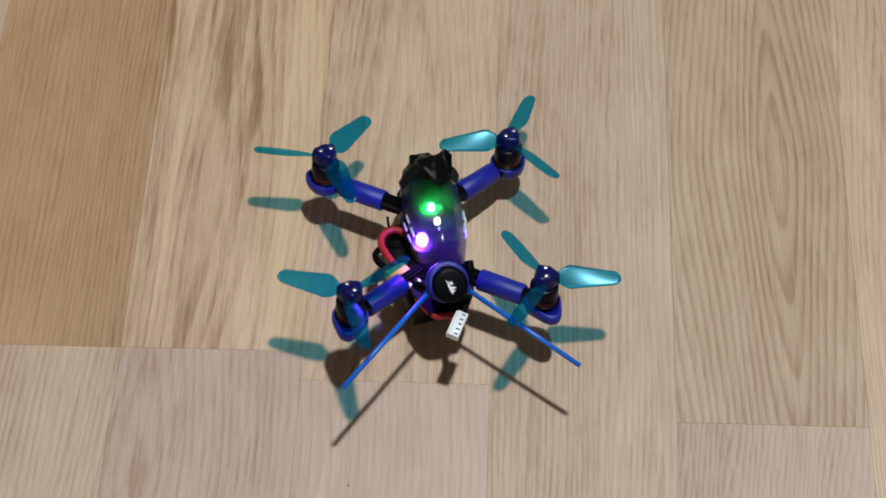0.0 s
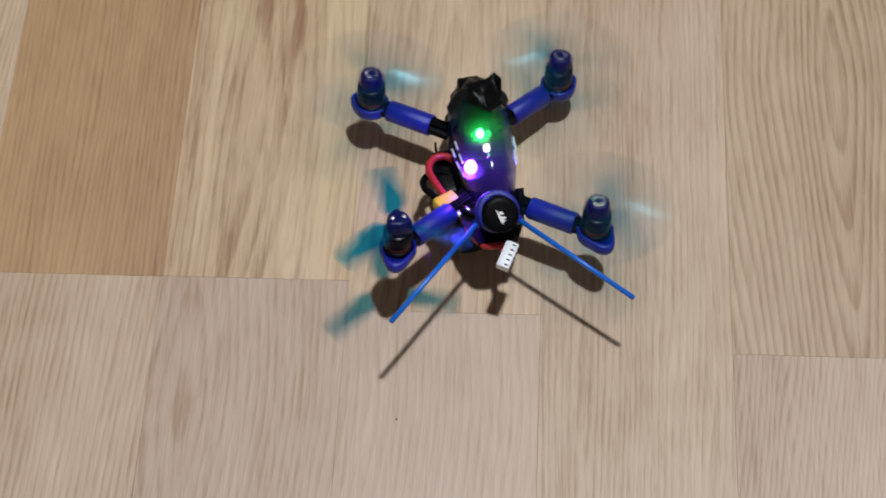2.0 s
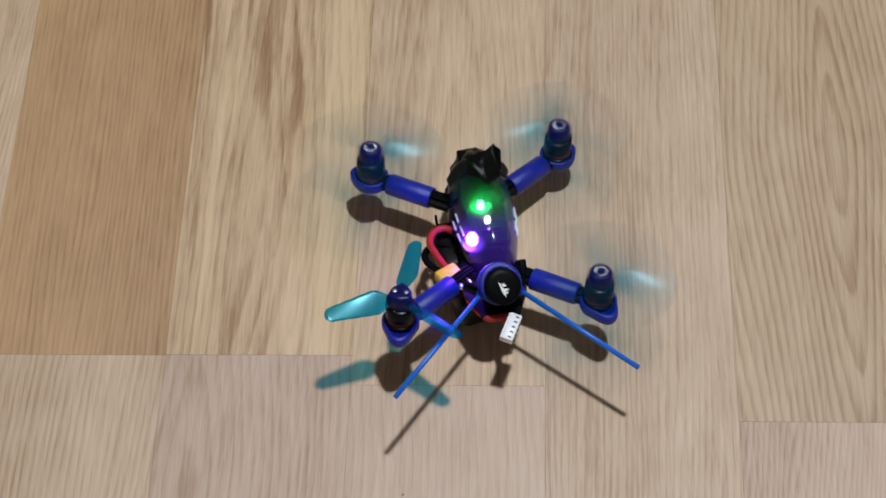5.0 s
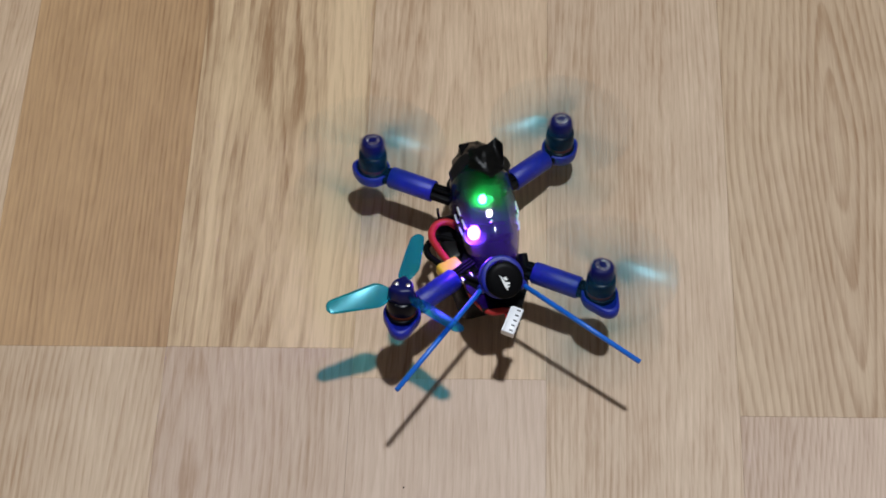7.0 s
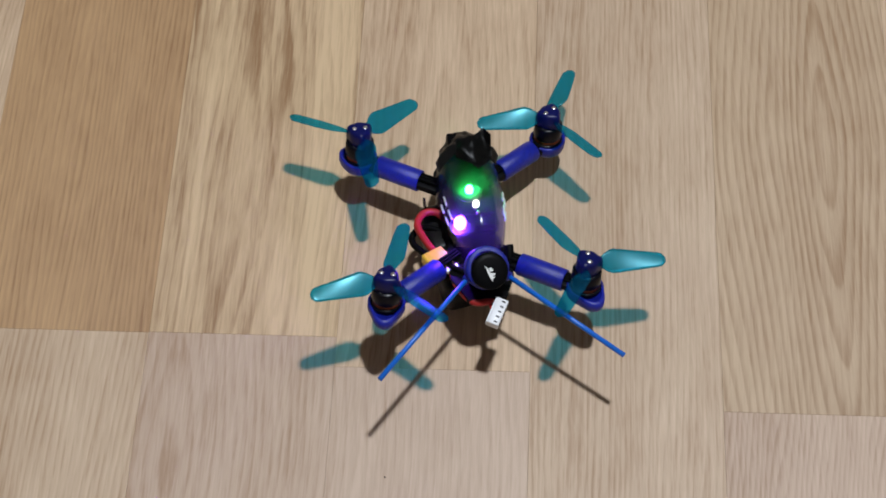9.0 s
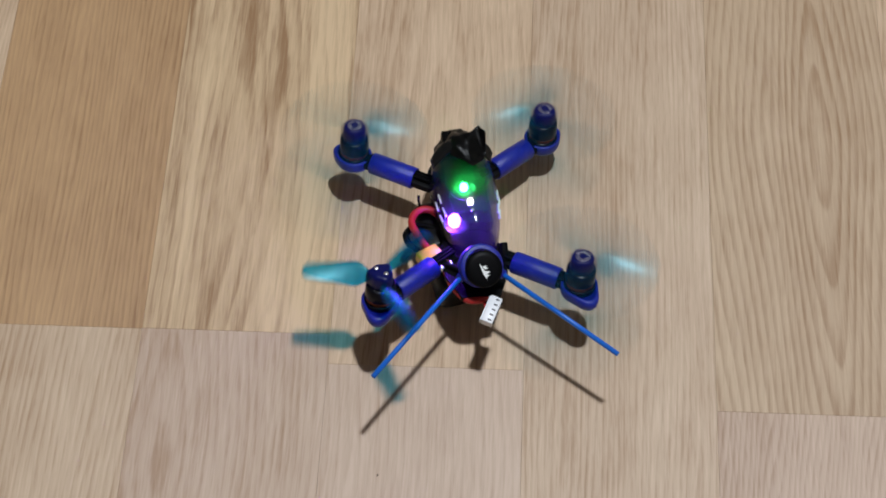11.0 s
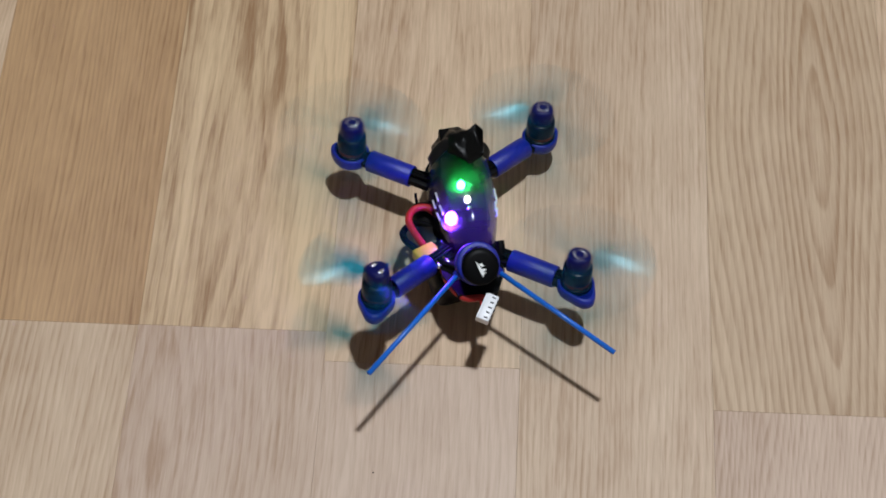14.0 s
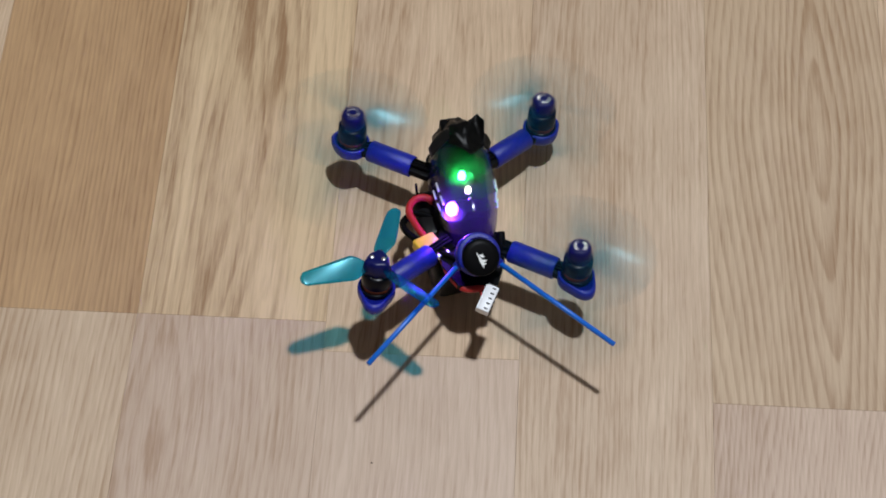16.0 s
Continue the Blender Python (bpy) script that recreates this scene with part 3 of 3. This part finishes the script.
def antenna(drone):
    """The round black antenna leaning back in its blue printed mount, and two blue receiver tubes."""
    m = Matrix.Translation(at(0.3, -41.4, 0.5)) @ AXIS
    body = part("antenna", lathe([(0, 0.15 * MM), (5.0 * MM, 0.1 * MM), (6.7 * MM, -0.15 * MM), (7.4 * MM, -0.7 * MM), (7.6 * MM, -1.6 * MM), (7.6 * MM, -6 * MM), (7.0 * MM, -7.5 * MM), (3 * MM, -9 * MM), (2.4 * MM, -17 * MM), (0, -17 * MM)], 40, m), black_plastic, drone, "round black antenna with a white mark")
    # a stylised leaping figure: a long curved stroke, two side strokes, a small head
    strokes = (((-2.9, 1.5), (-1.9, 0.2), (-0.9, -1.6), (0.4, -3.4), (2.0, -4.9), (1.5, -2.9), (0.7, -1.6), (-0.7, -0.2), (-1.8, 0.9)),
               ((0.3, -1.3), (1.6, -1.0), (2.8, -1.2), (1.9, -2.0), (1.2, -2.7)),
               ((1.2, -2.6), (2.9, -2.5), (2.1, -3.2), (1.6, -3.7)),
               ((-1.3, 0.8), (-0.5, 0.7), (0.1, 1.4), (0.7, 0.5), (1.5, 0.3), (0.4, -0.5), (-0.5, -0.1)))
    for outline in strokes:
        bm = bmesh.new()
        low = [bm.verts.new((x * MM, (y + 0.3) * MM, 0.05 * MM)) for x, y in outline]
        face = bm.faces.new(low)
        raised = bmesh.ops.extrude_face_region(bm, geom=[face])
        bmesh.ops.translate(bm, vec=(0, 0, 0.17 * MM), verts=[e for e in raised["geom"] if isinstance(e, bmesh.types.BMVert)])
        bmesh.ops.recalc_face_normals(bm, faces=bm.faces)
        bmesh.ops.transform(bm, matrix=m @ pose(0, 0, 0, 0, 0, -14) @ Matrix.Scale(0.9, 4), verts=bm.verts)
        part("mark", bm, white_mark, body, "white printed mark", smooth=False)
    ring = m @ Matrix.Translation((-0.5 * MM, 1.3 * MM, -4.2 * MM))
    mount = part("antenna_mount", lathe([(6.9 * MM, 1.6 * MM), (8.2 * MM, 1.6 * MM), (8.8 * MM, 1.0 * MM), (8.8 * MM, -5.5 * MM), (8.2 * MM, -6.2 * MM), (6.9 * MM, -6.2 * MM), (6.9 * MM, 1.6 * MM)], 40, ring), blue_print, drone, "blue printed antenna mount")
    part("mount_foot", box(13 * MM, 9 * MM, 10 * MM, at(0, -29, -11), 1.5 * MM), blue_print, mount)
    for side, end in ((1, (48.2, -80.5, -13.0)), (-1, (-49.6, -80.5, -13.2))):
        root = at(side * 8.0, -38.0, -6.5)
        part("antenna_tube", tube([root, at(*end)], 1.05 * MM, 14), blue_tube, drone, "straight blue plastic antenna tube")
        part("tube_socket", tube([at(side * 6.0, -36.0, -6.2), root + (at(*end) - root) * 0.03], 1.9 * MM, 14), blue_print, mount)


def battery(drone):
    """The pack slung underneath, with its leads and plugs."""
    turn = Euler((radians(8.2), radians(-4.3), radians(8))).to_matrix()
    pack = part("battery", box(27 * MM, 46 * MM, 18.5 * MM, at(-4, -2.5, -29.8), 4.5 * MM, turn, 4), wrap, drone, "black lithium battery pack")
    part("strap", box(29.5 * MM, 15 * MM, 20 * MM, at(-4, 2, -29.6), 3.5 * MM, turn, 3), black_tape, pack, "black battery strap")
    part("power_lead", tube([at(-9, 5, -17), at(-14, 7.5, -14), at(-19.5, 6.5, -13.5), at(-22.6, 1, -14), at(-20.8, -7, -14.5), at(-17.4, -15, -15)], 1.55 * MM, 12, 8), red_rubber, drone, "looped red silicone lead")
    part("power_lead", tube([at(-12, 3, -21), at(-19, 4, -19), at(-24.8, -1, -18), at(-25.2, -7, -17), at(-22.4, -12, -16.5), at(-19.6, -16, -16)], 1.45 * MM, 12, 8), black_rubber, drone, "looped black silicone lead")
    tn = pose(0, 0, 0, 0, 0, 27).to_3x3()
    plug = part("power_plug", box(10.0 * MM, 7.5 * MM, 5.2 * MM, at(-17.6, -18, -15.5), 0.9 * MM, tn), yellow, drone, "yellow power plug")
    for k in (-1, 1):
        part("solder_cup", lathe([(0, 0), (1.1 * MM, 0), (1.1 * MM, 4 * MM), (0, 4 * MM)], 10, Matrix.Translation(at(-13.0 + k * 2.0, -22.5 + k * 0.9, -14.5)) @ pose(0, 0, 0, 80, 0, 25)), steel, plug)
    part("power_lead", tube([at(-13.5, -22.5, -14.8), at(-9, -26, -14.2), at(-4, -30, -14)], 1.4 * MM, 10, 6), black_rubber, drone)
    part("power_lead", tube([at(-11.5, -18, -17.5), at(-11.7, -25.5, -17), at(-10.2, -34, -17), at(-5.7, -41.6, -17), at(0.8, -42, -17), at(5.5, -38, -19)], 1.6 * MM, 12, 7), red_rubber, drone, "red lead bent round the pack")
    # balance plug
    m = Matrix.Translation(at(2.2, -51.9, -14.0)) @ pose(0, 0, 0, 18, 8, -29)
    body = part("balance_plug", box(4.8 * MM, 11.8 * MM, 4.4 * MM, (0, 0, 0.8 * MM), 0.35 * MM), white_nylon, drone, "white five-pin balance plug")
    body.matrix_basis = m
    part("plug_ridge", box(0.7 * MM, 11.4 * MM, 3.6 * MM, (-2.7 * MM, 0, 0.4 * MM), 0.2 * MM), white_nylon, body)
    for k in range(5):
        y = (k - 2) * 2.3 * MM
        part("slot", box(1.5 * MM, 0.6 * MM, 0.5 * MM, (0.7 * MM, y, 3.0 * MM), 0.1 * MM, None, 1), slot_dark, body, "dark contact slot")
        part("latch", box(0.5 * MM, 1.0 * MM, 1.4 * MM, (2.5 * MM, y, 1.2 * MM), 0.1 * MM, None, 1), slot_dark, body)
        a = m @ Vector((-0.5 * MM, y * 0.9, -1.2 * MM))
        part("sense_lead", tube([a, at(2.0 + (k - 2) * 0.5, -46.5, -17.5), at(1.8 + (k - 2) * 0.5, -38, -19)], 0.6 * MM, 8, 5), red_rubber if k == 0 else black_rubber, drone)


def drone_thing():
    drone = new("quadcopter_drone")
    drone.empty_display_size = 0.02
    drone.matrix_basis = POSE
    tagged(drone, "small blue quadcopter with smoked canopy and teal propellers on the floor", "drone")
    frame_plates(drone)
    props = {}
    for name, (u, w, turn) in MOTORS.items():
        arm(drone, u, w)
        motor(drone, u, w)
        motor_cup(drone, u, w, {"front_left": 150, "front_right": 30, "rear_right": -72, "rear_left": -104}[name], 4.4 if w < 0 else 1.6)
        props[name] = propeller(drone, at(u, w, 0), turn)
    cable_ties(drone)
    canopy(drone)
    tape(drone)
    electronics(drone)
    antenna(drone)
    battery(drone)
    return props


# ---------- floor ----------
STRIP, GAP = 0.081, 0.00006


def floor(half):
    base = tagged(part("floor", box(2 * half, 2 * half, 0.05, (0, 0, -0.0325)), plain("floor_core", (0.05, 0.03, 0.018), 0.8), None, smooth=False),
                  "oak laminate floor in narrow strips with butt joints", "floor", kind="structure")

    def plank(x0, x1, y0, y1, mat):
        ob = part("plank", box(x1 - x0 - GAP, y1 - y0 - GAP, 0.0075, (0, 0, 0), 0.00007, None, 1), mat, base, smooth=False)
        # wood figure is laid out in floor coordinates, so the mesh keeps them
        ob.data.transform(Matrix.Translation(((x0 + x1) / 2, (y0 + y1) / 2, -0.00375)))
        return ob

    far = half
    edges = (-0.323, -0.242, -0.161, -0.0815, 0.0, 0.0797, 0.1605, 0.2415)
    joints = ((-0.31, wood_plain, wood_plain), (0.0142, wood_rose_light, wood_brown), (0.0145, wood_rose, wood_flame), (0.0, wood_rose, wood_pale),
              (-0.42, wood_plain, wood_straight), (-0.0163, wood_rose_slant, wood_arch), (0.36, wood_plain, wood_pale))
    for x0, x1, (y, low, high) in zip(edges, edges[1:], joints):
        for a, b, mat in ((y - 1.2, y, low), (y, y + 1.2, high)):
            plank(x0, x1, a, b, mat)
        for a, b in ((-far, y - 1.2), (y + 1.2, far)):
            plank(x0, x1, a, b, wood_plain)
    rng = random.Random(5)
    woods = (wood_plain, wood_pale, wood_rose_light, wood_brown_even)
    columns = [edges[0] - STRIP * (k + 1) for k in range(int((far + edges[0]) / STRIP))] + [edges[-1] + STRIP * k for k in range(int((far - edges[-1]) / STRIP))]
    for x0 in columns:
        y = -far
        while y < far - 1e-3:
            step = min(rng.uniform(0.7, 1.2), far - y)
            plank(x0, x0 + STRIP, y, y + step, rng.choice(woods))
            y += step


PROPS = drone_thing()
floor(room())
tagged(part("dust_speck", lathe([(0, 0.35 * MM), (0.33 * MM, 0.2 * MM), (0.38 * MM, 0), (0, 0)], 7, Matrix.Translation((-0.0575, -0.0514, 0.0))), carbon, None), "tiny dark crumb of dirt on the floor", "crumb")


# ---------- moving propellers ----------
REST = {"front_left": (45, 32), "front_right": (62, 62.6), "rear_right": (112, 116.6)}
SPIN = 89.5
# elevation of the stuttering rear-left blade, every tenth of a second
STUTTER = {0.0: 15, 0.1: 13, 0.2: 13, 0.3: 4, 0.4: 10, 0.5: -2, 0.6: -3, 0.7: -12, 0.8: -30, 0.9: 40, 1.0: 25, 1.1: 5, 1.2: -12, 1.3: -14, 1.4: 0, 1.5: -33, 1.6: 10,
           1.7: 5, 1.8: -5, 1.9: 5, 2.0: -35, 2.1: -25, 2.2: 40, 2.3: 38, 2.4: 10, 2.5: 8, 2.6: 3, 2.7: 30, 2.8: 15, 2.9: 30, 3.0: -25, 3.1: 35, 3.2: 15, 3.3: -12,
           3.4: -5, 3.5: -25, 3.6: -8, 3.7: -10, 3.8: -20, 3.9: -12, 4.0: -25, 4.1: 15, 4.2: -10, 4.3: -3, 4.4: 0, 4.5: -35, 4.6: 8, 4.7: -14, 5.2: -13, 9.9: -13,
           10.1: 12, 10.3: -20, 10.5: 20, 10.7: -5, 10.9: 25, 11.1: -15, 11.3: -30, 11.4: -20, 11.5: -47, 11.6: 20, 11.7: -16, 11.8: -12, 11.9: -11, 12.0: 26,
           12.1: 8, 12.2: 2, 12.3: 8, 12.4: -8, 12.5: -2, 12.6: -30, 12.7: 30, 12.8: 40, 12.9: 28, 13.0: 18, 13.1: 2, 13.2: 25, 13.3: 8, 13.4: 10, 13.5: -32,
           13.6: 30, 13.7: 38, 13.8: 42, 13.9: 18, 14.0: 14, 14.1: 0, 14.2: -13, 14.3: -13.5, 16.0: -13.5}


# moments at which it flails, and those at which it hangs still
WILD = (12.0, 12.5, 14.0)
CALM = (0.4, 0.5, 0.6, 1.2, 1.3, 2.4, 2.5, 3.5, 3.6, 3.7, 11.7, 11.8, 11.9, 13.0)


def motions():
    last = frame(16.0)
    for name, (first, second) in REST.items():
        u, w, turn = MOTORS[name]
        speeds = []
        for k in range(1, last):
            t = (k - 0.5) / FPS
            on = (0.24 < t < 7.1) or t > 10.0
            ease = 0.55 if 7.1 <= t < 7.2 else (0.2 if 7.2 <= t < 7.25 else 0.0)
            speeds.append(SPIN if on else SPIN * ease)
        # let the first run end with the blades where they come to rest
        run = [i for i, v in enumerate(speeds) if v and i < 8 * FPS]
        total = sum(speeds[i] for i in run)
        want = (turn * (second - first)) % 360
        short = (total - want) % 360
        for i in run:
            speeds[i] -= short / len(run)
        angle, rows = float(first), []
        spot = Matrix.Translation(at(u, w, 0))
        for k in range(last):
            rows.append((k / FPS, spot @ pose(0, 0, 0, 0, 0, angle)))
            if k < last - 1:
                angle += turn * speeds[k]
        walk(PROPS[name], rows)
    u, w, turn = MOTORS["rear_left"]
    spot, rows = Matrix.Translation(at(u, w, 0)), []
    for t, rise in STUTTER.items():
        a = math.degrees(math.atan2(math.sin(radians(rise)) / 0.78, -math.cos(radians(rise)))) - 6.5
        restless = (0.25 < t < 4.65 or 10.0 < t < 14.15) and t not in CALM
        swing = 27 if t in WILD else 11
        if restless:
            rows.append((t - 1 / FPS, spot @ pose(0, 0, 0, 0, 0, a - swing)))
        rows.append((t, spot @ pose(0, 0, 0, 0, 0, a)))
        if restless:
            rows.append((t + 1 / FPS, spot @ pose(0, 0, 0, 0, 0, a + swing)))
    walk(PROPS["rear_left"], rows)


motions()
